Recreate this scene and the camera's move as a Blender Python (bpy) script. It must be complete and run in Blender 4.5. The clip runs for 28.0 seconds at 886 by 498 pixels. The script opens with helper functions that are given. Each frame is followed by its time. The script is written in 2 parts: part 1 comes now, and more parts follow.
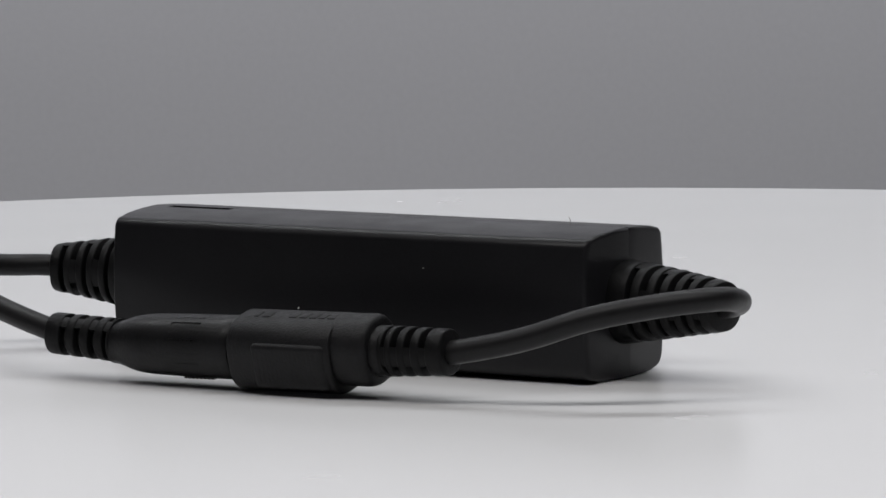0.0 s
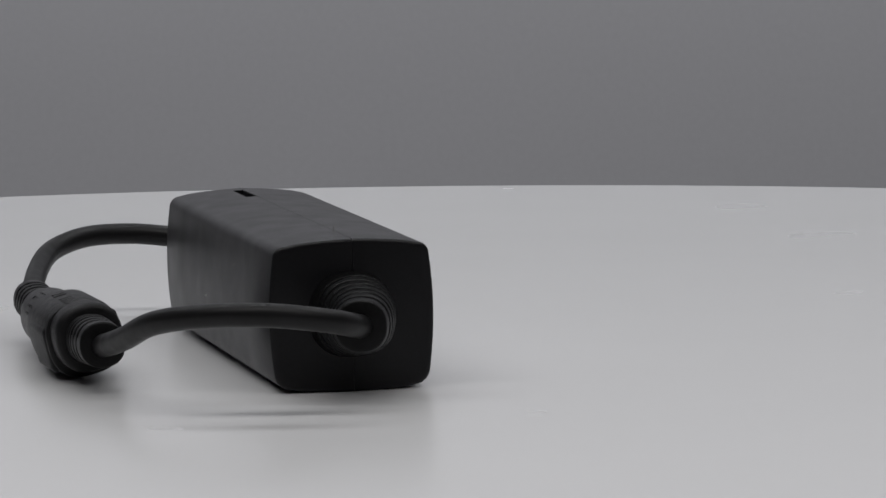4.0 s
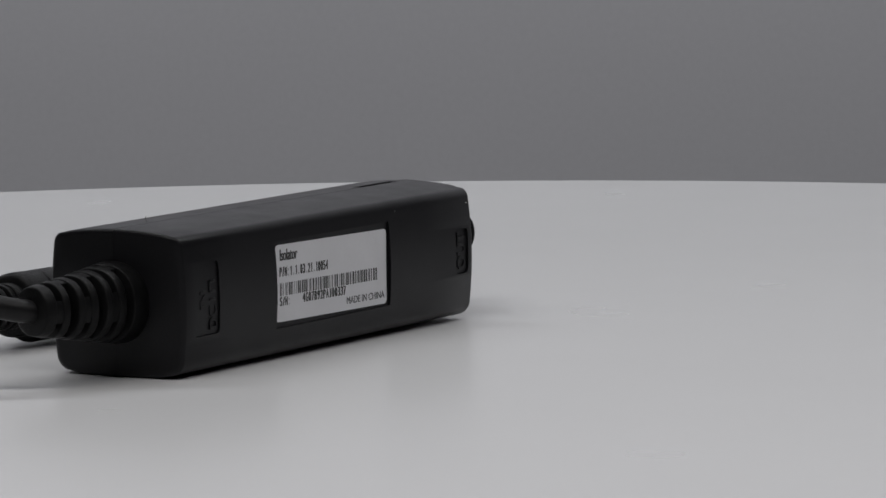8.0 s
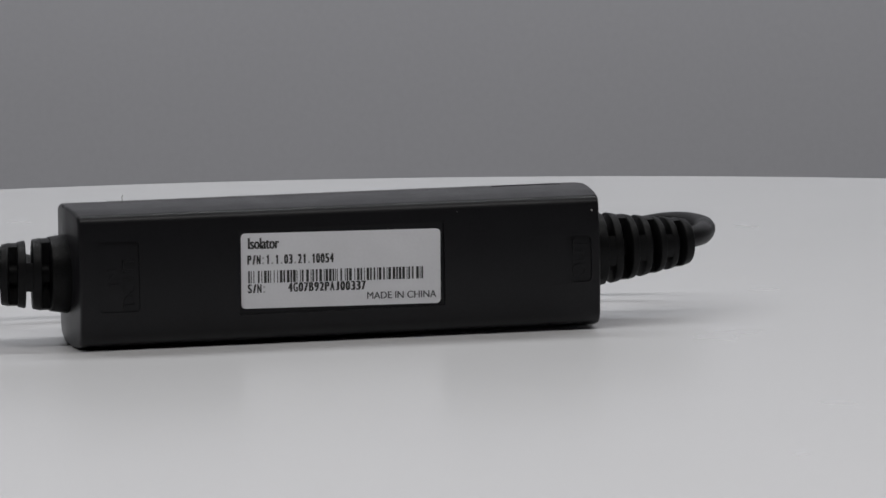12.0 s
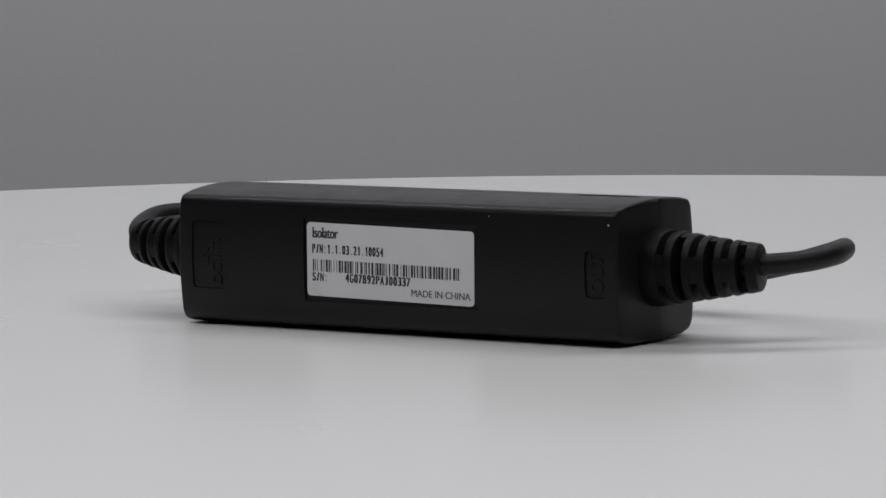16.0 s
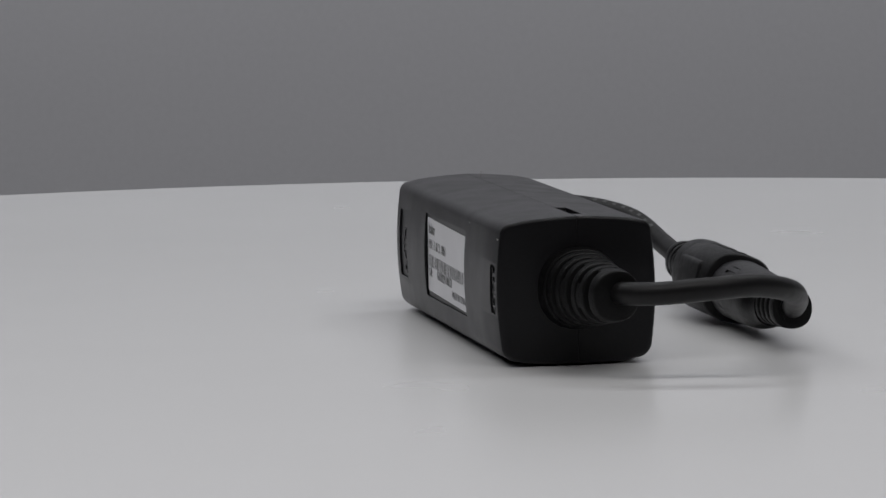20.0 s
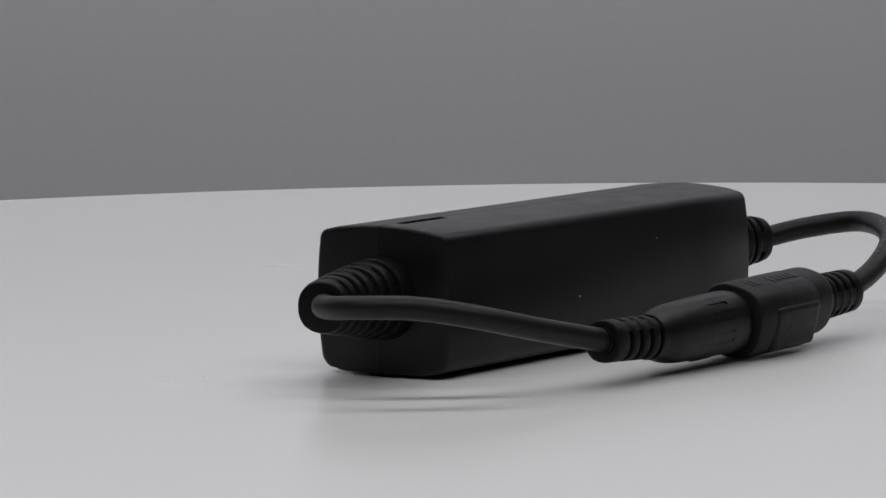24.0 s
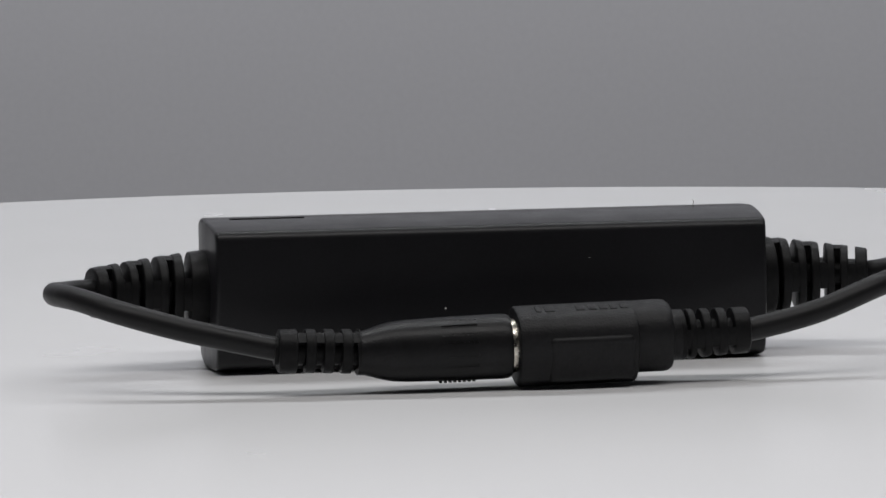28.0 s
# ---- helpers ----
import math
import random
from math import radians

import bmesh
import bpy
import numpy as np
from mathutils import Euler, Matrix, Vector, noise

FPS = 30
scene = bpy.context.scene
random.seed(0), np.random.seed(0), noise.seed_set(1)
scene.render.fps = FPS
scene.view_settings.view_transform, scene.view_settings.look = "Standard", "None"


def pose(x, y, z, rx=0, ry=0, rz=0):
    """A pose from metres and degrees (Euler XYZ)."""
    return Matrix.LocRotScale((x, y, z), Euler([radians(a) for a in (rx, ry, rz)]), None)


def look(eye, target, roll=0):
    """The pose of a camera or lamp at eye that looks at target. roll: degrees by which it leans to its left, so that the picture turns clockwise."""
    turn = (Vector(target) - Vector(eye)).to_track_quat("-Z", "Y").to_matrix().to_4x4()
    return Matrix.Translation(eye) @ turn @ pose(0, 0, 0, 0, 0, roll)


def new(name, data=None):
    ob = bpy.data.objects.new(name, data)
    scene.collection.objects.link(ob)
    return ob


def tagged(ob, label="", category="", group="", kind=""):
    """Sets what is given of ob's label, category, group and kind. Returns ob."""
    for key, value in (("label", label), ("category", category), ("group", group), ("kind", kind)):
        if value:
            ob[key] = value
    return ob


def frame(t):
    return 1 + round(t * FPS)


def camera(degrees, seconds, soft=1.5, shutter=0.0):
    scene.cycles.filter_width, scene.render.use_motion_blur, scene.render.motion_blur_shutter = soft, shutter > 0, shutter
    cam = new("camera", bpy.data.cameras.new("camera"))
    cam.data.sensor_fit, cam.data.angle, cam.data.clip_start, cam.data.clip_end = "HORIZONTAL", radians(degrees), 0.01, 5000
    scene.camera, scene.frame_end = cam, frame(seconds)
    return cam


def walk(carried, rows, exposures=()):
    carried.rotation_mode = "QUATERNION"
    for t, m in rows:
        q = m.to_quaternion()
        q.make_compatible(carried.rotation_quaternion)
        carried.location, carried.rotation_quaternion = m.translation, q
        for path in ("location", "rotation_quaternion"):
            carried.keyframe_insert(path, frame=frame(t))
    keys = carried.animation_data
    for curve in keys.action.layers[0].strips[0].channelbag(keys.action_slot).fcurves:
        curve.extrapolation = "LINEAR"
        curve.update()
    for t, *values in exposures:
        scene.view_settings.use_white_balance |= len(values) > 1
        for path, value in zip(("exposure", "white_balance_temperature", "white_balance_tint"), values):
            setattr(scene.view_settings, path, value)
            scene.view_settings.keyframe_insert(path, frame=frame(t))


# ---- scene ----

# ---------------------------------------------------------------- camera: on a stand, still
EYE = (0.0, -0.76836, 0.09416)
AHEAD = (0.008089, 0.994854, -0.100995)
cam = camera(11.046, 28.0, soft=1.55)
stand = look(EYE, [a + b for a, b in zip(EYE, AHEAD)], -0.9522)
walk(cam, [(0.0, stand), (28.0, stand)], exposures=[(0.0, 0.42), (1.0, 0.35), (3.0, 0.12), (6.0, -0.16), (8.0, -0.08), (12.0, 0.09), (15.0, 0.12), (18.0, 0.02), (21.0, -0.11), (25.0, 0.22), (26.0, 0.32), (28.0, 0.39)])

# the platter's turn: seconds, degrees
TURN = [(0, 151.64), (0.5, 145.8), (1, 140.8), (1.5, 135.75), (2, 130.4), (2.5, 124.4), (3, 118.45), (3.5, 112.4), (4.5, 101.30), (5.5, 90.30), (6.5, 79.20),
        (7.5, 67.87), (8.5, 56.37), (9.5, 44.78), (10.5, 33.13), (11.5, 21.62), (12.5, 10.14), (13.5, -1.36),
        (14.5, -12.86), (15.5, -24.60), (16.5, -36.19), (17.5, -47.57), (18.5, -59.10), (19.5, -70.40),
        (20.5, -81.60), (21.5, -93.20), (22.5, -105.05), (23.5, -116.75), (24.5, -127.80), (25.5, -138.68),
        (26.5, -150.02), (27.5, -161.60), (28, -167.34)]

# ---------------------------------------------------------------- light
world = bpy.data.worlds.new("studio_air")
scene.world = world
world.use_nodes = True
world.node_tree.nodes["Background"].inputs[0].default_value = (0.55, 0.55, 0.62, 1)
world.node_tree.nodes["Background"].inputs[1].default_value = 0.02


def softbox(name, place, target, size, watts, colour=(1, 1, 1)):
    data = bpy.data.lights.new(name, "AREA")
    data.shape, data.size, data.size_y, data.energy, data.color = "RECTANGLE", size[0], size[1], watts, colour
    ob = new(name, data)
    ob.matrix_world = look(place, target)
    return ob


# two long strip lights overhead, side by side, a warmer one nearer the camera and a cooler one nearer the background
softbox("strip_light", (0, 0.31, 0.68), (0, 0.31, 0), (1.3, 0.09), 3.03, (0.975, 0.988, 1.01))
softbox("strip_light", (0, -0.31, 0.68), (0, -0.31, 0), (1.3, 0.09), 3.23, (1.005, 0.988, 0.98))
# added low strip, unseen above the picture, grades the background paper brighter upwards
softbox("added_background_wash", (0, 0.50, 0.30), (0, 0.62, 0.27), (1.6, 0.04), 1.05, (0.975, 0.985, 1.02))

# ---------------------------------------------------------------- materials


def material(name, colour, rough, metal=0.0, grain=0.0, grain_size=2000.0, stain=0.0, stain_size=30.0, bump=0.0,
             bump_size=6000.0, rough_var=0.0, specular=0.5):
    m = bpy.data.materials.new(name)
    m.use_nodes = True
    nt = m.node_tree
    b = nt.nodes["Principled BSDF"]
    b.inputs["Metallic"].default_value = metal
    b.inputs["Roughness"].default_value = rough
    b.inputs["Specular IOR Level"].default_value = specular
    b.inputs["Base Color"].default_value = (*colour, 1)
    coord = nt.nodes.new("ShaderNodeTexCoord")

    def cloud(size, detail):
        n = nt.nodes.new("ShaderNodeTexNoise")
        n.inputs["Scale"].default_value = size
        n.inputs["Detail"].default_value = detail
        nt.links.new(coord.outputs["Object"], n.inputs["Vector"])
        return n.outputs["Fac"]

    if grain or stain:
        value = None
        for amount, size, detail in ((grain, grain_size, 2), (stain, stain_size, 4)):
            if not amount:
                continue
            r = nt.nodes.new("ShaderNodeMapRange")
            r.inputs["From Min"].default_value, r.inputs["From Max"].default_value = 0.25, 0.75
            r.inputs["To Min"].default_value, r.inputs["To Max"].default_value = 1 - amount, 1 + amount
            nt.links.new(cloud(size, detail), r.inputs["Value"])
            if value is None:
                value = r.outputs[0]
            else:
                p = nt.nodes.new("ShaderNodeMath")
                p.operation = "MULTIPLY"
                nt.links.new(value, p.inputs[0])
                nt.links.new(r.outputs[0], p.inputs[1])
                value = p.outputs[0]
        mix = nt.nodes.new("ShaderNodeVectorMath")
        mix.operation = "SCALE"
        mix.inputs[0].default_value = colour
        nt.links.new(value, mix.inputs["Scale"])
        nt.links.new(mix.outputs[0], b.inputs["Base Color"])
    if rough_var:
        r = nt.nodes.new("ShaderNodeMapRange")
        r.inputs["From Min"].default_value, r.inputs["From Max"].default_value = 0.3, 0.7
        r.inputs["To Min"].default_value, r.inputs["To Max"].default_value = rough - rough_var, rough + rough_var
        nt.links.new(cloud(stain_size * 3, 3), r.inputs["Value"])
        nt.links.new(r.outputs[0], b.inputs["Roughness"])
    if bump:
        n = nt.nodes.new("ShaderNodeBump")
        n.inputs["Strength"].default_value = bump
        n.inputs["Distance"].default_value = 0.0001
        nt.links.new(cloud(bump_size, 2), n.inputs["Height"])
        nt.links.new(n.outputs[0], b.inputs["Normal"])
    return m


M_SHELL = material("black_moulded_plastic", (0.0088, 0.0086, 0.0100), 0.37, specular=0.235, grain=0.15, stain=0.1, stain_size=60, bump=0.14, bump_size=7000, rough_var=0.03)
M_BOOT = material("black_soft_rubber", (0.0054, 0.0054, 0.0058), 0.46, specular=0.16, grain=0.3, stain=0.25, stain_size=200, bump=0.6, bump_size=3200, rough_var=0.06)
M_SOCKET = material("black_grained_vinyl", (0.0088, 0.0087, 0.0095), 0.48, specular=0.22, grain=0.3, grain_size=1500, stain=0.2, stain_size=250, bump=0.8, bump_size=3000, rough_var=0.06)
M_PLUG = material("black_smooth_vinyl", (0.0066, 0.0065, 0.0071), 0.40, specular=0.24, grain=0.3, stain=0.25, stain_size=200, bump=0.5, bump_size=2400, rough_var=0.05)
M_CABLE = material("black_cable_jacket", (0.0078, 0.0076, 0.0082), 0.46, specular=0.26, grain=0.15, stain=0.2, stain_size=150, bump=0.15, bump_size=3000, rough_var=0.05)
M_METAL = material("nickel_plating", (0.72, 0.68, 0.60), 0.28, metal=1.0, stain=0.15, stain_size=400, rough_var=0.08)
M_LABEL = material("white_label_film", (0.71, 0.71, 0.735), 0.38, stain=0.03, stain_size=150, grain=0.02)
M_INK = material("black_printing_ink", (0.018, 0.018, 0.018), 0.3, grain=0.2)
M_GREY_INK = material("grey_printing_ink", (0.06, 0.06, 0.065), 0.5, grain=0.2)
M_FAINT_INK = material("faint_printing_ink", (0.4, 0.4, 0.41), 0.5, grain=0.2)
M_PRINT = material("pale_cable_print", (0.07, 0.07, 0.07), 0.5, grain=0.3)
M_DUST = material("pale_dust", (0.5, 0.5, 0.48), 0.8, grain=0.2)
M_FIBRE = material("grey_fibre", (0.22, 0.2, 0.18), 0.7, grain=0.2)
M_PLATTER = material("white_satin_laminate", (0.80, 0.80, 0.808), 0.27, stain=0.004, stain_size=9, grain=0.003, grain_size=900, rough_var=0.004)
M_BASE = material("dark_turntable_base", (0.06, 0.06, 0.06), 0.5, stain=0.1)
M_BACK = material("grey_background_paper", (0.475, 0.472, 0.495), 0.85, stain=0.02, stain_size=3, grain=0.02, grain_size=500)
M_ROOM = material("dark_studio_wall", (0.05, 0.05, 0.052), 0.9, stain=0.1, stain_size=2, grain=0.05, grain_size=200)
M_TABLE = material("grey_table_top", (0.12, 0.12, 0.12), 0.7, stain=0.1, stain_size=6, grain=0.05)

# ---------------------------------------------------------------- mesh helpers (millimetres in, metres out)
MM = 0.001


def mesh_of(name, bm, mat, flat=35.0):
    bmesh.ops.recalc_face_normals(bm, faces=bm.faces)
    me = bpy.data.meshes.new(name)
    bm.to_mesh(me)
    bm.free()
    me.materials.append(mat)
    me.shade_smooth()
    me.set_sharp_from_angle(angle=radians(flat))
    return me


def part(name, bm, mat, parent, label="", flat=35.0):
    ob = new(name, mesh_of(name, bm, mat, flat))
    ob.parent = parent
    if label:
        tagged(ob, label)
    return ob


def thing(name, label, category, **more):
    return tagged(new(name), label, category, **more)


def rings(bm, loops, caps=True):
    """Bridges closed loops of points, in order."""
    rows = [[bm.verts.new([v * MM for v in p]) for p in loop] for loop in loops]
    n = len(rows[0])
    for a, b in zip(rows, rows[1:]):
        for k in range(n):
            bm.faces.new((a[k], a[(k + 1) % n], b[(k + 1) % n], b[k]))
    if caps:
        bm.faces.new(rows[0][::-1])
        bm.faces.new(rows[-1])
    return rows


def block(bm, lo, hi, turn=None, bevel=0.0):
    """A box from corner to corner, bevelled."""
    made = bmesh.ops.create_cube(bm, size=1.0)["verts"]
    lo, hi = Vector(lo), Vector(hi)
    m = Matrix.Translation((lo + hi) / 2 * MM) @ Matrix.Diagonal((*((hi - lo) * MM), 1))
    bmesh.ops.transform(bm, matrix=m, verts=made)
    if bevel:
        edges = list({e for v in made for e in v.link_edges})
        made = bmesh.ops.bevel(bm, geom=edges, offset=bevel * MM, segments=3, affect="EDGES", profile=0.5)["verts"]
    if turn is not None:
        bmesh.ops.transform(bm, matrix=turn, verts=list({v for v in made}))
    return bm


class Axis:
    """A straight axis between two points, with across directions: up is near +z, side is level."""

    def __init__(self, a, b):
        self.a, self.b = Vector(a), Vector(b)
        self.way = (self.b - self.a).normalized()
        self.side = Vector((0, 0, 1)).cross(self.way).normalized()
        self.up = self.way.cross(self.side)
        self.length = (self.b - self.a).length

    def at(self, s, r=0.0, angle=0.0):
        return self.a + self.way * s + (self.side * math.cos(angle) + self.up * math.sin(angle)) * r

    def matrix(self, s=0.0):
        m = Matrix((self.way, self.side, self.up)).transposed().to_4x4()
        m.translation = self.at(s) * MM
        return m


class BentAxis(Axis):
    """An axis that hinges towards +y at some places: (place, half width, degrees)."""

    def bend(self, length, hinges):
        self.length, self.hinges = length, hinges
        self.sign = 1 if self.side.y > 0 else -1
        return self

    def angle(self, s):
        return sum(radians(d) * min(max((s - c + h) / (2 * h), 0), 1) for c, h, d in self.hinges)

    def at(self, s, r=0.0, angle=0.0):
        p, n = self.a.copy(), 60
        for k in range(n):
            t = self.angle(s * (k + 0.5) / n)
            p += (self.way * math.cos(t) + self.side * self.sign * math.sin(t)) * (s / n)
        t = self.angle(s)
        side = self.side * math.cos(t) - self.way * self.sign * math.sin(t)
        return p + (side * math.cos(angle) + self.up * math.sin(angle)) * r


def lathe(bm, axis, profile, n=40, square=2.0, roll=0.0, caps=True):
    """Turns (s, r) pairs about the axis; square over 2 flattens the sides."""
    loops = []
    for s, r in profile:
        loop = []
        for k in range(n):
            a = 2 * math.pi * k / n
            f = (abs(math.cos(a)) ** square + abs(math.sin(a)) ** square) ** (-1 / square)
            loop.append(axis.at(s, r * f, a + radians(roll)))
        loops.append(loop)
    rings(bm, loops, caps)
    return bm


def web(bm, axis, s0, s1, r0, r1, angle, half):
    """A sector of a tube."""
    loops = []
    steps = [angle - half + 2 * half * k / 4 for k in range(5)]
    for s in (s0, s1):
        loops.append([axis.at(s, r0, a) for a in steps] + [axis.at(s, r1, a) for a in reversed(steps)])
    rings(bm, loops)


def curve_points(knots, steps=14):
    """A smooth curve through the knots."""
    k = [Vector(p) for p in knots]
    k = [2 * k[0] - k[1], *k, 2 * k[-1] - k[-2]]
    out = []
    for a, b, c, d in zip(k, k[1:], k[2:], k[3:]):
        for i in range(steps):
            u = i / steps
            out.append(0.5 * (2 * b + (c - a) * u + (2 * a - 5 * b + 4 * c - d) * u * u + (3 * b - a - 3 * c + d) * u ** 3))
    return [*out, k[-2]]


def tube(bm, points, r, n=24):
    loops, side = [], None
    for i, p in enumerate(points):
        way = (points[min(i + 1, len(points) - 1)] - points[max(i - 1, 0)]).normalized()
        side = (way.cross(Vector((0, 0, 1))) if side is None else side - way * side.dot(way)).normalized()
        up = side.cross(way)
        loops.append([p + (side * math.cos(2 * math.pi * k / n) + up * math.sin(2 * math.pi * k / n)) * r for k in range(n)])
    rings(bm, loops)
    return bm


def cut(ob, cutters):
    """Takes the cutters' solids out of a part's mesh."""
    knives = []
    for bm in cutters:
        me = bpy.data.meshes.new("knife")
        bmesh.ops.recalc_face_normals(bm, faces=bm.faces)
        bm.to_mesh(me)
        bm.free()
        k = new("knife", me)
        mod = ob.modifiers.new("cut", "BOOLEAN")
        mod.operation, mod.object, mod.solver = "DIFFERENCE", k, "EXACT"
        knives.append((k, me))
    bpy.context.view_layer.update()
    shaped = bpy.data.meshes.new_from_object(ob.evaluated_get(bpy.context.evaluated_depsgraph_get()))
    ob.modifiers.clear()
    ob.data = shaped
    shaped.shade_smooth()
    shaped.set_sharp_from_angle(angle=radians(35))
    for k, me in knives:
        bpy.data.objects.remove(k)
        bpy.data.meshes.remove(me)


def glyph(text, bold):
    """The outline mesh of a word in the built-in font, one unit high to the font's size, thickened sideways."""
    cu = bpy.data.curves.new("word", "FONT")
    cu.body, cu.size = text, 1.0
    ob = new("word", cu)
    bpy.context.view_layer.update()
    me = bpy.data.meshes.new_from_object(ob.evaluated_get(bpy.context.evaluated_depsgraph_get()))
    bpy.data.objects.remove(ob)
    bpy.data.curves.remove(cu)
    bm = bmesh.new()
    for k, shift in enumerate((0.0, -bold, bold) if bold else (0.0,)):
        old = set(bm.verts)
        bm.from_mesh(me)
        for v in bm.verts:
            if v not in old:
                v.co.x += shift
                v.co.z = 0.004 * k
    bpy.data.meshes.remove(me)
    return bm


def raise_print(bm, depth):
    for g in bmesh.ops.extrude_face_region(bm, geom=list(bm.faces))["geom"]:
        if isinstance(g, bmesh.types.BMVert):
            g.co.z += depth * MM


def lettering(name, text, width, height, mat, parent, m, label="", depth=0.02, bold=0.0):
    """Text of that width and capital height; its foot's left end at the pose m (x along the text, y up)."""
    bm = glyph(text, bold)
    xs = [v.co.x for v in bm.verts]
    sx, sy = width * MM / (max(xs) - min(xs)), height * MM / 0.70
    for v in bm.verts:
        v.co = ((v.co.x - min(xs)) * sx, v.co.y * sy, v.co.z * MM)
    raise_print(bm, depth)
    bm.transform(m)
    return part(name, bm, mat, parent, label, flat=20)


NARROW = {"1": 0.5, "/": 0.75, "J": 0.7}


def typed(name, text, width, height, parent, m, bold):
    """Text in cells of one width, its stops and colons faint."""
    cell = width / len(text)
    signs, stops = bmesh.new(), bmesh.new()
    for i, c in enumerate(text):
        mid = (i + 0.5) * cell
        if c in ".:":
            for z in ((0.0,) if c == "." else (0.0, 0.55 * height)):
                rings(stops, [[(mid + u * 0.16, z + v * 0.3, h) for u, v in ((-1, 0), (1, 0), (1, 1), (-1, 1))] for h in (0.0, 0.018)])
            continue
        bm = glyph(c, bold)
        if c == "1":
            one = [bm.verts.new((x, y, 0.006)) for x, y in ((0.02, 0.5), (0.09, 0.5), (0.2, 0.57), (0.2, 0.7), (0.15, 0.7), (0.11, 0.62), (0.02, 0.59))]
            bm.faces.new(one)
        if c == "J":
            low = min(v.co.y for v in bm.verts)
            for v in bm.verts:
                v.co.y = (v.co.y - low) * 0.70 / (0.70 - low)
        lo, hi = min(v.co.x for v in bm.verts), max(v.co.x for v in bm.verts)
        sx = NARROW.get(c, 0.9) * cell / (hi - lo)
        for v in bm.verts:
            v.co = ((mid + (v.co.x - (lo + hi) / 2) * sx) * MM, v.co.y * height * MM / 0.70, v.co.z * MM)
        raise_print(bm, 0.02)
        me = bpy.data.meshes.new("sign")
        bm.to_mesh(me)
        bm.free()
        signs.from_mesh(me)
        bpy.data.meshes.remove(me)
    signs.transform(m)
    stops.transform(m)
    line = part(name, signs, M_INK, parent, text, flat=20)
    if len(stops.verts):
        part("faint_stops", stops, M_FAINT_INK, parent, "faint printed stops", flat=20)
    return line


# ---------------------------------------------------------------- the studio
def slab(name, lo, hi, mat, label, category):
    bm = bmesh.new()
    block(bm, lo, hi)
    return tagged(new(name, mesh_of(name, bm, mat)), label, category, kind="structure")


slab("table_top", (-900, -450, -95), (900, 618, -60), M_TABLE, "plain grey studio table top under the turntable", "table top")
slab("floor", (-1600, -1700, -860), (1600, 1700, -820), M_ROOM, "plain dark studio floor", "floor")
slab("wall_back", (-1500, 620, -820), (1500, 660, 1700), M_BACK, "grey paper background wall behind the turntable", "backdrop")
slab("wall_west", (-1540, -1600, -820), (-1500, 660, 1700), M_ROOM, "plain dark studio wall", "wall")
slab("wall_east", (1500, -1600, -820), (1540, 660, 1700), M_ROOM, "plain dark studio wall", "wall")
slab("wall_front", (-1540, -1640, -820), (1540, -1600, 1700), M_ROOM, "plain dark studio wall", "wall")
slab("ceiling", (-1540, -1640, 1700), (1540, 660, 1740), M_ROOM, "plain dark studio ceiling", "ceiling")
for px in (-840, 840):
    for py in (-390, 560):
        slab("table_leg", (px - 30, py - 30, -820), (px + 30, py + 30, -95), M_TABLE, "plain grey table leg on the floor", "table leg")

# ---------------------------------------------------------------- the turntable
turntable = thing("turntable", "round white satin turntable platter, slowly turning", "turntable")


def build_turntable():
    bm = bmesh.new()
    hub = Axis((-9.0, 17.5, -18), (-9.0, 17.5, 0))
    hub.side, hub.up = Vector((1, 0, 0)), Vector((0, 1, 0))
    lathe(bm, hub, [(0, 312.6), (1.5, 315.6), (4, 316.6), (16.5, 316.6), (17.4, 316.3), (17.85, 315.6), (18, 314.6)], n=256)
    part("platter", bm, M_PLATTER, turntable, flat=60)
    bm = bmesh.new()
    foot = Axis((0, 0, -60), (0, 0, -18))
    foot.side, foot.up = Vector((1, 0, 0)), Vector((0, 1, 0))
    lathe(bm, foot, [(0, 118), (2, 120), (30, 120), (33, 117), (34, 60), (42, 60)], n=96)
    part("base", bm, M_BASE, turntable, "dark round turntable base")


build_turntable()

# ---------------------------------------------------------------- the isolator
isolator = thing("power_isolator", "black plastic inline power isolator with looped cable on white turntable", "power adapter")
# the platter leans a tenth of a degree against its axle
LEAN = pose(0, 0, 0, 0, 0, -3.65) @ pose(0, 0, 0, 0, -0.1, 0) @ pose(0, 0, 0, 0, 0, 3.65)
SEAT = LEAN @ pose(-0.0077, 0.0219, 0.00014, 0, -0.18, -3.65)


BOW = 1.15


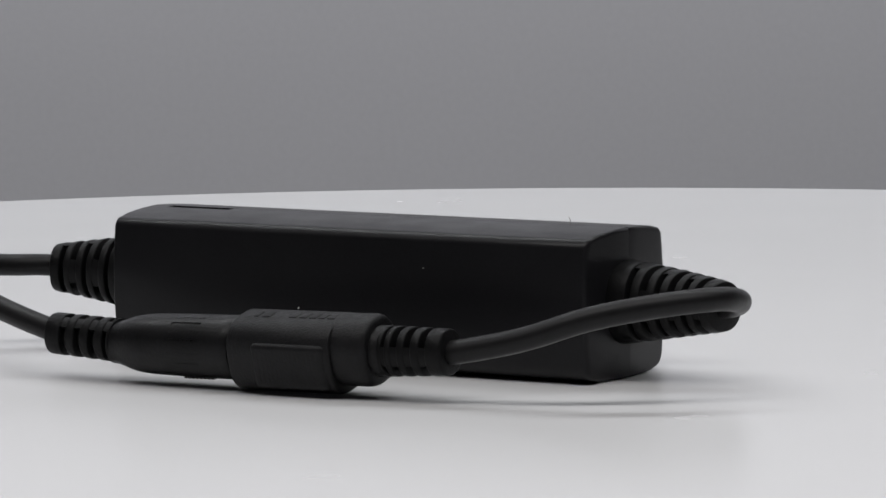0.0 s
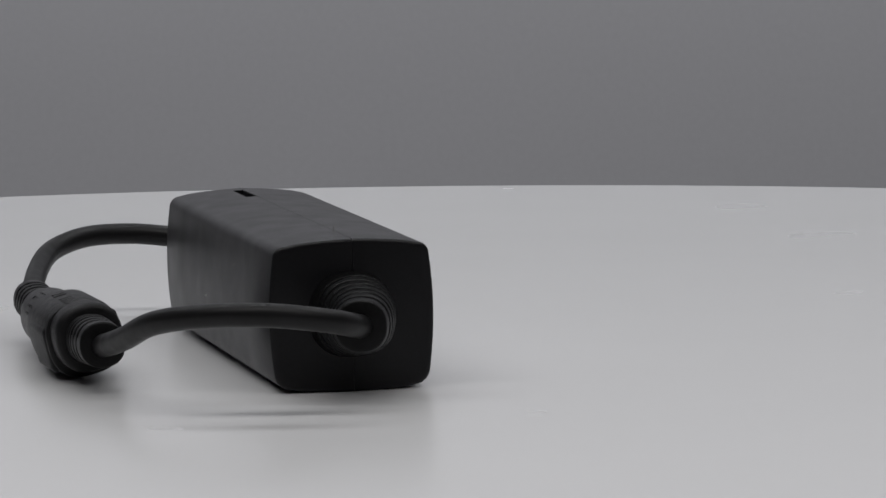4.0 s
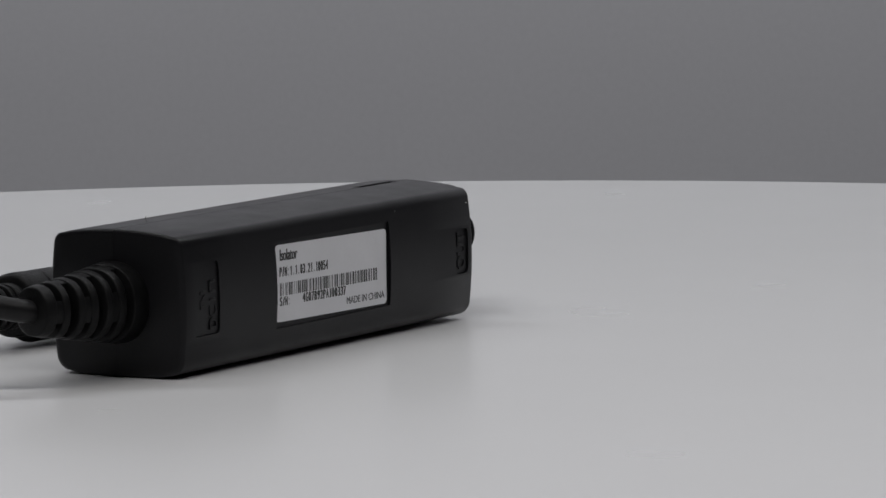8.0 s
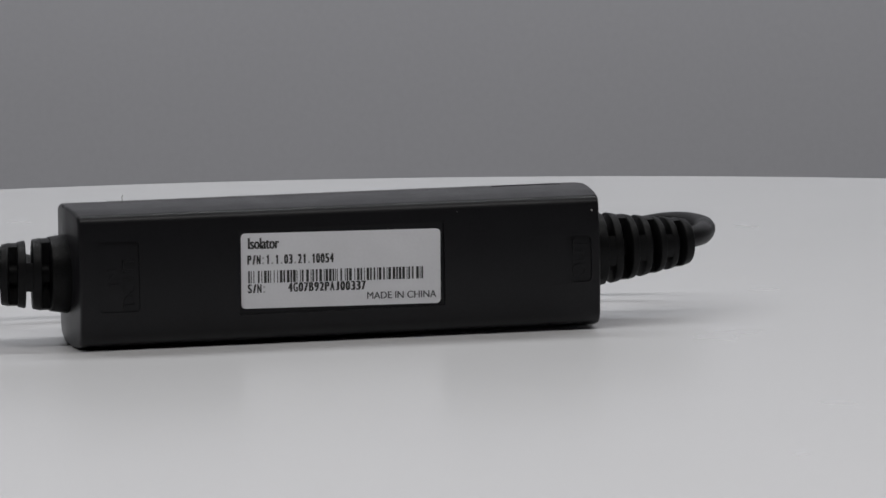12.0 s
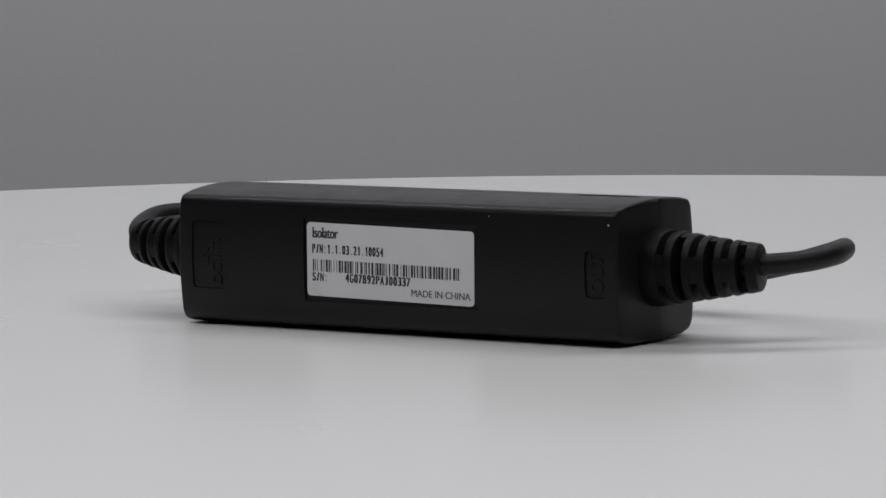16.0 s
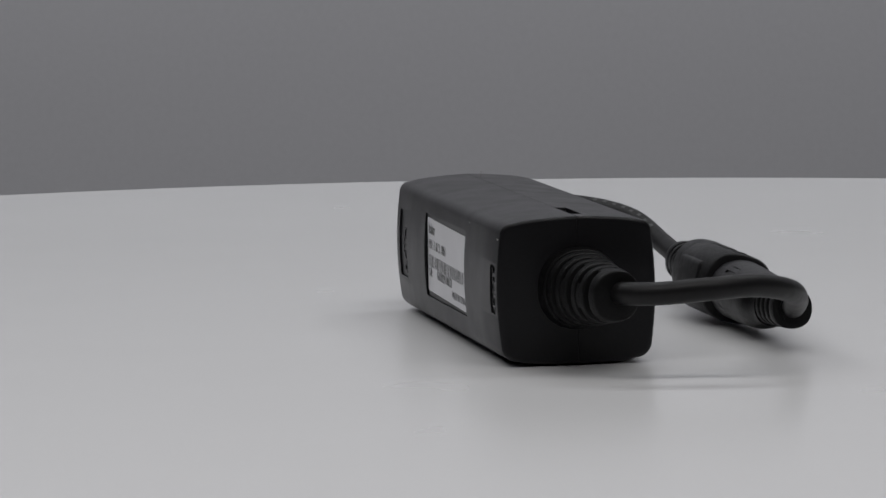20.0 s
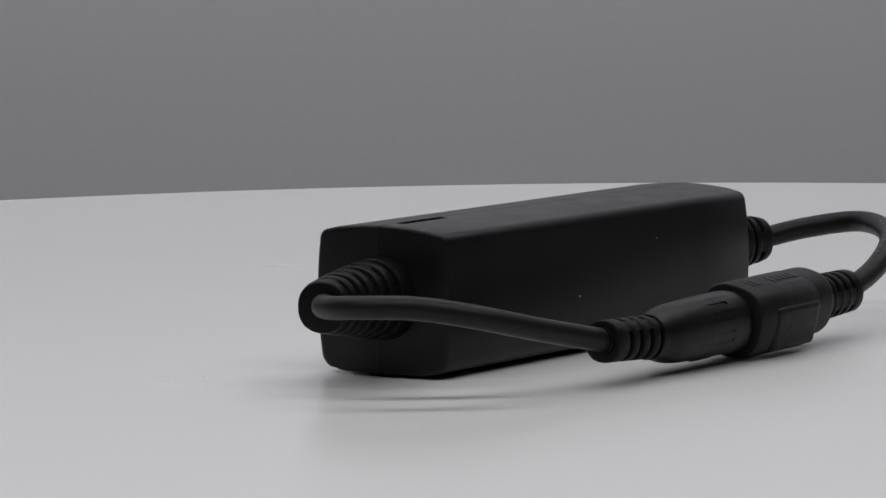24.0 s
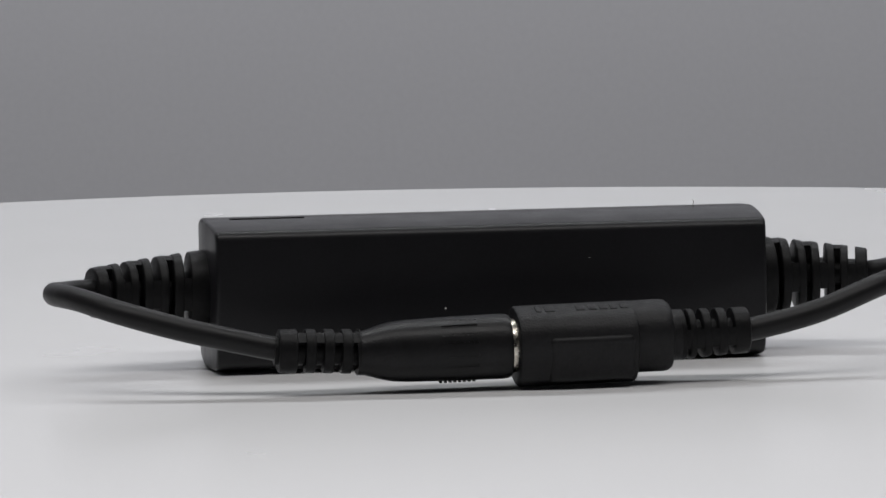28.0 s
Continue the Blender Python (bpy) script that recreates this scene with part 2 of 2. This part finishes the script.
def half_section(inset, bow, side_inset=None):
    """The outline of one half, from the top of the seam round the side to its foot: (y, z)."""
    top, foot, edge, r = 24.06 - inset, 0.0 + inset, 12.0 - (inset if side_inset is None else side_inset), max(1.85 - inset, 0.4)
    q = max(2.7 - inset, 0.5)
    out = [(0.028, top - 0.08), (0.085, top)]
    out += [(edge * f, top - 1.05 * (0.2 * f + 0.8 * f * f)) for f in (0.3, 0.55, 0.75)]
    zt, zb = top - 1.0, foot + 0.45 + 0.1

    def side(z):
        return edge + bow * (1 - ((z - 12.2) / 12.2) ** 2)

    for k in range(7):
        a = math.pi / 2 * (1 - k / 6)
        out.append((side(zt - r) - r + r * math.cos(a), zt - r + r * math.sin(a)))
    for k in range(1, 8):
        z = zt - r + (zb + q - zt + r) * k / 8
        out.append((side(z), z))
    for k in range(7):
        a = -math.pi / 2 * k / 6
        out.append((side(zb + q) - q + q * math.cos(a), zb + q + q * math.sin(a)))
    out += [(edge * f, foot + 0.45 * f * f) for f in (0.7, 0.4)]
    out += [(0.08, foot), (0.02, foot + 0.05)]
    return out


def build_shell(sign):
    bm = bmesh.new()
    loops = []

    def loop(x_end, inset, lift, ends):
        return [(ends * (x_end - (0.22 if ends < 0 else 0.0) + lift * max(0.0, 1 - abs(y) / 12.0)), sign * y, z) for y, z in half_section(inset, BOW, inset * 2.2)]

    stations = [(45.35 - 0.6 + 0.6 * math.sin(math.pi / 2 * k / 5), 0.6 * (1 - math.cos(math.pi / 2 * k / 5)), 0.7) for k in range(6)]
    for x_end, inset, lift in reversed(stations):
        loops.append(loop(x_end, inset, lift, -1))
    for x in (-30, -18, 0, 18, 30):
        loops.append([(x, sign * y, z) for y, z in half_section(0, BOW)])
    for x_end, inset, lift in stations:
        loops.append(loop(x_end, inset, lift, 1))
    rings(bm, loops)
    bmesh.ops.triangulate(bm, faces=[f for f in bm.faces if len(f.verts) > 4])
    return part("shell_half", bm, M_SHELL, isolator)


def tool(lo, hi, bevel=0.0, turn=None):
    return block(bmesh.new(), lo, hi, turn, bevel)


def sunk(x0, x1, z0, z1, depth, r=0.7):
    """A cutter with rounded corners that follows the bow of the side."""
    bm, loops = bmesh.new(), []
    zs = [z0 + r * (1 - math.cos(math.pi / 8 * k)) for k in range(5)] + [z0 + r + (z1 - z0 - 2 * r) * k / 6 for k in range(1, 6)]
    zs += [z1 - r * (1 - math.cos(math.pi / 8 * k)) for k in range(4, -1, -1)]
    for z in zs:
        near = max(0.0, r - min(z - z0, z1 - z))
        d = r - math.sqrt(max(r * r - near * near, 0.0)) + 0.001
        floor = depth - 12.0 - BOW * (1 - ((z - 12.2) / 12.2) ** 2)
        loops.append([(x0 + d, floor, z), (x1 - d, floor, z), (x1 - d, -16, z), (x0 + d, -16, z)])
    rings(bm, loops)
    return bm


def build_body():
    half_a, half_b = build_shell(1), build_shell(-1)
    # lamp slot in the top of one half
    cut(half_a, [tool((29.4, 0.06, 21.5), (41.7, 1.85, 26))])
    # recesses for the label and the two moulded markings
    cut(half_b, [tool((-18.0, -16, 5.25), (17.7, -12.45, 19.65), 0.0),
                 sunk(-42.0, -35.0, 6.6, 18.5, 0.32),
                 sunk(39.35, 43.6, 8.2, 16.2, 0.4, 0.9)])
    # a lamp lens deep in the slot
    bm = bmesh.new()
    block(bm, (29.6, 0.2, 21.0), (41.5, 1.75, 21.9))
    part("lamp_lens", bm, M_INK, isolator, "dark lens in the slot")


build_body()


BAR_CODE = "2112142212312113131231223121311311233211222232113131211113231121331231221231222211322211323121313211222331112"


def build_label():
    bm = bmesh.new()
    n, w, h, r = 6, 17.3, 6.4, 0.75
    outline = []
    for cx, cz, a0 in ((w - r, h - r, 0), (-w + r, h - r, 90), (-w + r, -h + r, 180), (w - r, -h + r, 270)):
        outline += [(cx + r * math.cos(radians(a0 + 90 * k / n)), cz + r * math.sin(radians(a0 + 90 * k / n))) for k in range(n + 1)]
    rings(bm, [[(-0.25 + x, y, 12.35 + z) for x, z in outline] for y in (-12.44, -12.55)])
    skew = Matrix.Translation((-0.0002, 0, 0.01244)) @ Matrix.Rotation(radians(0.9), 4, "Y") @ Matrix.Translation((0.0002, 0, -0.01245))
    bm.transform(skew)
    sticker = part("label", bm, M_LABEL, isolator, "white printed sticker with rounded corners", flat=20)
    left, top, face = -17.55, 18.75, -12.552

    def spot(x, z):
        return skew @ Matrix.Translation(((left + x) * MM, face * MM, (top - z) * MM)) @ Matrix.Rotation(math.pi / 2, 4, "X")

    lettering("title_print", "Isolator", 5.4, 1.9, M_INK, sticker, spot(1.2, 2.65), "Isolator", bold=0.05)
    typed("part_number_print", "P/N:1.1.03.21.10054", 15.0, 1.6, sticker, spot(1.05, 5.3), 0.075)
    typed("serial_mark_print", "S/N:", 3.3, 1.5, sticker, spot(1.05, 10.15), 0.06)
    typed("serial_number_print", "4G07B92PAJ00337", 13.6, 1.55, sticker, spot(8.0, 10.1), 0.075)
    lettering("origin_print", "MADE IN CHINA", 12.1, 1.2, M_GREY_INK, sticker, spot(21.75, 11.75), "MADE IN CHINA", bold=0.018)
    # the bars: widths of bar and gap in turn, in modules
    x, dark, module = 1.2, True, 30.35 / 200
    for width in BAR_CODE:
        if dark:
            u0, u1 = left + x, left + x + int(width) * module - 0.01
            bm = bmesh.new()
            rings(bm, [[(u, y, top - v) for u, v in ((u0, 6.4), (u1, 6.4), (u1, 8.5), (u0, 8.5))] for y in (face, face - 0.015)])
            bm.transform(skew)
            part("barcode_bar", bm, M_INK, sticker, flat=20)
        x, dark = x + int(width) * module, not dark


build_label()


def build_markings():
    def upright(x, y, z):
        return Matrix.Translation((x * MM, y * MM, z * MM)) @ Matrix.Rotation(math.pi / 2, 4, "X") @ Matrix.Rotation(math.pi / 2, 4, "Z")

    # moulded upright along the ends
    lettering("moulded_marking", "OUT", 6.6, 2.5, M_SHELL, isolator, upright(42.75, -12.4, 8.9), "OUT, moulded in black", depth=0.5, bold=0.04)
    lettering("moulded_marking", "DC", 3.9, 2.0, M_SHELL, isolator, upright(-35.8, -12.5, 7.4), "DC, moulded in black", depth=0.44, bold=0.04)
    lettering("moulded_marking", "IN", 2.9, 1.9, M_SHELL, isolator, upright(-38.5, -12.5, 10.9), "IN, moulded in black", depth=0.44, bold=0.04)
    # illegible characters: plain bars
    for x0, x1, z0, z1 in ((-37.8, -36.0, 12.1, 12.5), (-37.8, -36.0, 13.4, 13.8), (-37.8, -36.0, 15.0, 15.4), (-37.8, -37.4, 13.4, 15.4)):
        bm = bmesh.new()
        block(bm, (x0, -12.98, z0), (x1, -12.4, z1), None, 0.08)
        part("moulded_bar", bm, M_SHELL, isolator)


build_markings()

# ---------------------------------------------------------------- strain reliefs
R_CABLE = 1.87


def boot(name, axis, r0, r1, slots, core, webs, parent, collar=0.0):
    """A slotted strain relief: a core with webs, and ribs round it. slots: (from, to, kind)."""
    def radius(s):
        return r0 + (r1 - r0) * s / axis.length

    bm = bmesh.new()
    lathe(bm, axis, [(-0.6 + (axis.length + 0.2) * k / 24, core * (1 - 0.08 * k / 24)) for k in range(25)], n=28)
    body = part(name, bm, M_BOOT, parent, flat=40)
    for s0, s1, kind in slots:
        r = radius((s0 + s1) / 2) * 0.985
        for a in webs[kind]:
            bm = bmesh.new()
            web(bm, axis, s0 - 0.15, s1 + 0.15, core * 0.8, r, radians(a), radians(webs["half"][kind]))
            part("bridge", bm, M_BOOT, body, flat=40)
    edges = [-0.6 + collar] + [v for s in slots for v in s[:2]] + [axis.length]
    for s0, s1 in zip(edges[::2], edges[1::2]):
        bm = bmesh.new()
        ra, rb, e = radius(max(s0, 0)), radius(s1), min(0.22, (s1 - s0) / 4)
        g = 0.35 if s1 == axis.length else e
        lathe(bm, axis, [(s0, core * 0.9), (s0, ra - e), (s0 + e * 0.4, ra - e * 0.25), (s0 + e, ra), (s1 - g, rb), (s1 - g * 0.6, rb - g * 0.1),
                         (s1 - g * 0.3, rb - g * 0.35), (s1, rb - g), (s1, core * 0.8)], n=40, square=2.25)
        part("rib", bm, M_BOOT, body, flat=40)
    return body


BODY_WEBS = {"T": (0, 180), "S": (90, 270), "half": {"T": 25, "S": 24}}
PLUG_WEBS = {"D": (133, 313), "half": {"D": 17}}


BODY_SLOTS = (3.65, 6.4, 9.0, 11.6, 14.1, 16.6)


def body_slots(kinds):
    return [(c - w, c + w, kind) for c, kind in zip(BODY_SLOTS, kinds) for w in ((0.62 if kind == "S" else 0.58),)]


def hinges(kinds, degrees):
    return [(c, 0.62, degrees) for c, kind in zip(BODY_SLOTS, kinds) if kind == "S"]


out_axis = BentAxis((45.6, 0.2, 12.4), (65.1, 0.5, 12.85)).bend(19.1, hinges("TSTSTS", 4.6))
in_axis = BentAxis((-45.6, 0.3, 12.2), (-64.8, 0.45, 12.6)).bend(19.2, hinges("STSTST", 4.7))
boot("strain_relief", out_axis, 6.8, 4.05, body_slots("TSTSTS"), 2.05, BODY_WEBS, isolator)
boot("strain_relief", in_axis, 6.8, 3.95, body_slots("STSTST"), 2.05, BODY_WEBS, isolator)

# ---------------------------------------------------------------- cables
OUT_KNOTS = [(58.03, 1.05, 12.92), (65.6, 3.6, 13.3), (69.5, 8.0, 13.55), (71.4, 15.2, 14.15), (68.42, 23.74, 14.15), (62.19, 30.75, 12.53), (52.22, 34.9, 9.95), (38.82, 37.85, 7.1), (34, 37.9, 6.7)]
IN_KNOTS = [(-57.01, 1.2, 12.01), (-65.0, 3.4, 12.7), (-70.3, 9.1, 14.34), (-72.0, 18.7, 15.8), (-66.3, 27.5, 15.4), (-57.72, 33.7, 13.6), (-47.16, 36.5, 10.15), (-35.61, 37.8, 7.75), (-30, 37.8, 7.55)]


def build_cables():
    for knots in (OUT_KNOTS, IN_KNOTS):
        points = curve_points(knots)
        bm = tube(bmesh.new(), points, R_CABLE)
        cable = part("cable", bm, M_CABLE, isolator, "black round cable in a loop", flat=60)
    # worn pale print along the loop: plain bars
    for i in range(58, 82, 3):
        p, way = points[i], (points[i + 1] - points[i - 1]).normalized()
        out = (Vector((0.45, -0.2, 0.87)) - way * way.dot(Vector((0.45, -0.2, 0.87)))).normalized()
        side = way.cross(out)
        m = Matrix((way, side, out)).transposed().to_4x4()
        m.translation = p * MM
        bm = bmesh.new()
        block(bm, (-0.42, -0.3 - 0.12 * (i % 2), R_CABLE - 0.12), (0.3 + 0.14 * (i % 3), 0.25, R_CABLE + 0.012), m)
        part("print_bar", bm, M_PRINT, cable, "worn pale print")


build_cables()

# ---------------------------------------------------------------- plug and socket
plug_axis = Axis((38.9, 37.8, 5.8), (2.2, 38.0, 6.5))
plug_boot_axis = Axis((38.9, 37.8, 6.85), (26.1, 37.95, 6.35))
socket_axis = Axis((1.7, 38.1, 6.35), (-17.2, 37.8, 6.65))
rear_axis = Axis((-16.8, 37.8, 7.3), (-23.1, 37.8, 7.45))
tail_axis = Axis((-22.9, 37.8, 7.35), (-35.7, 37.9, 7.85))


def build_plug():
    bm = bmesh.new()
    lathe(bm, plug_axis, [(12.2, 2.0), (12.2, 3.4), (13.3, 3.45), (14.6, 3.8), (16.2, 4.3), (17.8, 4.62), (20.0, 4.8), (27.0, 5.0), (35.0, 5.08), (36.0, 5.0),
                          (36.4, 4.8), (36.5, 4.4), (36.5, 2.0)], n=48, square=2.25)
    plug = part("plug", bm, M_PLUG, isolator, "black moulded barrel plug", flat=40)
    slots, s = [], 2.9
    for k in range(4):
        slots.append((s, s + 1.2, "D"))
        s += 2.85
    boot("plug_strain_relief", plug_boot_axis, 3.35, 3.5, slots, 2.3, PLUG_WEBS, isolator, collar=0.6)

    def spot(s0, s1, a, w, r0, r1):
        f = (abs(math.cos(radians(a))) ** 2.25 + abs(math.sin(radians(a))) ** 2.25) ** (-1 / 2.25)
        return [[plug_axis.at(s0 + u * (s1 - s0), r * f, radians(a) + v) for u, v in ((0, -w), (1, -w), (1, w), (0, w))] for r in (r0, r1)]

    # grip: sunk bars, and rows of tiny pits beside them
    knife = bmesh.new()
    for a in (132, 48, 186, 204, -6, -24):
        rings(knife, spot(25.3, 30.9, a, radians(3.6), 4.8 if a in (132, 48) else 4.95, 6.5))
    for a in (116, 64, 149, 31, 164, 16):
        for k in range(8):
            rings(knife, spot(25.3 + k * 0.75, 25.7 + k * 0.75, a, radians(2.2), 4.92, 6.5))
    cut(plug, [knife])
    bm = bmesh.new()
    for k in range(8):
        rings(bm, spot(25.2 + k * 0.75, 25.65 + k * 0.75, 270, radians(3.6), 4.6, 5.3))
    tagged(part("grip_studs", bm, M_BOOT, plug, "row of tiny raised grip studs", flat=20), kind="stuff")
    bm = bmesh.new()
    lathe(bm, plug_axis, [(34.5, 4.25), (37.9, 4.25)], n=40)
    part("contact_sleeve", bm, M_METAL, isolator, "bright nickel sleeve between plug and socket")


def build_socket():
    bm = bmesh.new()
    ax = socket_axis
    lathe(bm, ax, [(0.0, 3.0), (0.0, 5.5), (0.12, 5.8), (0.5, 6.0), (18.3, 6.02), (18.7, 5.9), (18.9, 5.6), (18.9, 3.0)], n=56, square=2.7, roll=14)
    socket = part("socket", bm, M_SOCKET, isolator, "black moulded barrel socket", flat=40)
    bm = bmesh.new()
    lathe(bm, rear_axis, [(-1.5, 5.0), (-1.5, 5.45), (4.9, 5.5), (5.7, 5.35), (6.2, 5.0), (6.35, 4.5), (6.35, 3.0)], n=48, square=2.4, roll=14)
    part("shoulder", bm, M_SOCKET, socket, flat=40)
    # grip pads on two opposite sides
    for a in (194, 14):
        bm = bmesh.new()
        m = ax.matrix(0) @ Matrix.Rotation(radians(a), 4, "X")
        block(bm, (4.6, 2.0, -4.2 if a < 90 else -3.3), (18.2, 6.3, 3.3 if a < 90 else 4.2), m, 0.95)
        part("grip_pad", bm, M_SOCKET, socket, "raised rounded grip pad with fine ridges")
        mid = -0.45 if a < 90 else 0.45
        for k in range(14):
            bm = bmesh.new()
            x = 6.0 + k * 0.82
            block(bm, (x - 0.14, 6.1, mid - 2.6), (x + 0.14, 6.307, mid + 2.6), m)
            part("pad_ridge", bm, M_SOCKET, socket)
    # illegible moulded letters: plain bars along the top
    for s0, s1 in ((3.2, 4.0), (4.6, 6.2), (9.6, 11.0), (11.5, 12.9), (13.3, 14.6), (15.0, 16.2), (16.6, 17.9)):
        bm = bmesh.new()
        block(bm, (s0, -1.2, 5.2), (s1, 0.9, 6.12), ax.matrix(0) @ Matrix.Rotation(radians(14), 4, "X"), 0.12)
        part("moulded_bar", bm, M_SOCKET, socket)
    bm = bmesh.new()
    block(bm, (1.2, -0.8, 5.2), (2.2, 0.8, 6.15), ax.matrix(0) @ Matrix.Rotation(radians(50), 4, "X"), 0.12)
    part("moulded_bar", bm, M_SOCKET, socket)
    # tail
    bm = bmesh.new()
    lathe(bm, tail_axis, [(-0.5, 4.0), (1.7, 3.95), (2.0, 3.7), (2.0, 2.0)], n=40, square=2.2)
    part("socket_tail", bm, M_SOCKET, socket, flat=40)
    slots = [(0.25, 0.75, "T"), (1.85, 2.95, "T"), (4.3, 5.4, "T"), (6.9, 8.0, "T")]
    boot("socket_strain_relief", Axis(tail_axis.at(2.2), tail_axis.b), 3.95, 3.6, slots, 2.2, {"T": (8, 188), "half": {"T": 24}}, isolator)


build_plug()
build_socket()

# ---------------------------------------------------------------- dust
for y, x, z, r in ((13.13, 8.3, 9.8, 0.17), (12.95, -15.5, 17.4, 0.09), (-12.64, 43.9, 20.5, 0.15), (-12.54, 20.2, 21.2, 0.07)):
    bm = bmesh.new()
    bmesh.ops.create_icosphere(bm, subdivisions=2, radius=r * MM)
    for v in bm.verts:
        v.co *= 1 + 0.5 * noise.noise(v.co * 9000)
    bm.transform(Matrix.Translation((x * MM, y * MM, z * MM)))
    part("dust_speck", bm, M_DUST, isolator, "pale speck of dust")


def lint():
    bm = bmesh.new()
    tube(bm, curve_points([(0, 0, -0.1), (0.15, 0.05, 0.35), (0.05, 0.1, 0.8), (0.3, 0.1, 1.15)], 6), 0.045, 8)
    return tagged(new("lint_fibre", mesh_of("lint_fibre", bm, M_FIBRE)), "tiny grey lint fibre standing on the black plastic shell", "lint")


fibre = lint()
LINT_SEAT = SEAT @ Matrix.Translation((-0.0356, 0.0006, 0.02402))


# ---------------------------------------------------------------- turning of the platter and what stands on it
def motions():
    for ob, seat in ((turntable, LEAN), (isolator, SEAT), (fibre, LINT_SEAT)):
        walk(ob, [(t, pose(0, 0, 0, 0, 0, a) @ seat) for t, a in TURN])


motions()
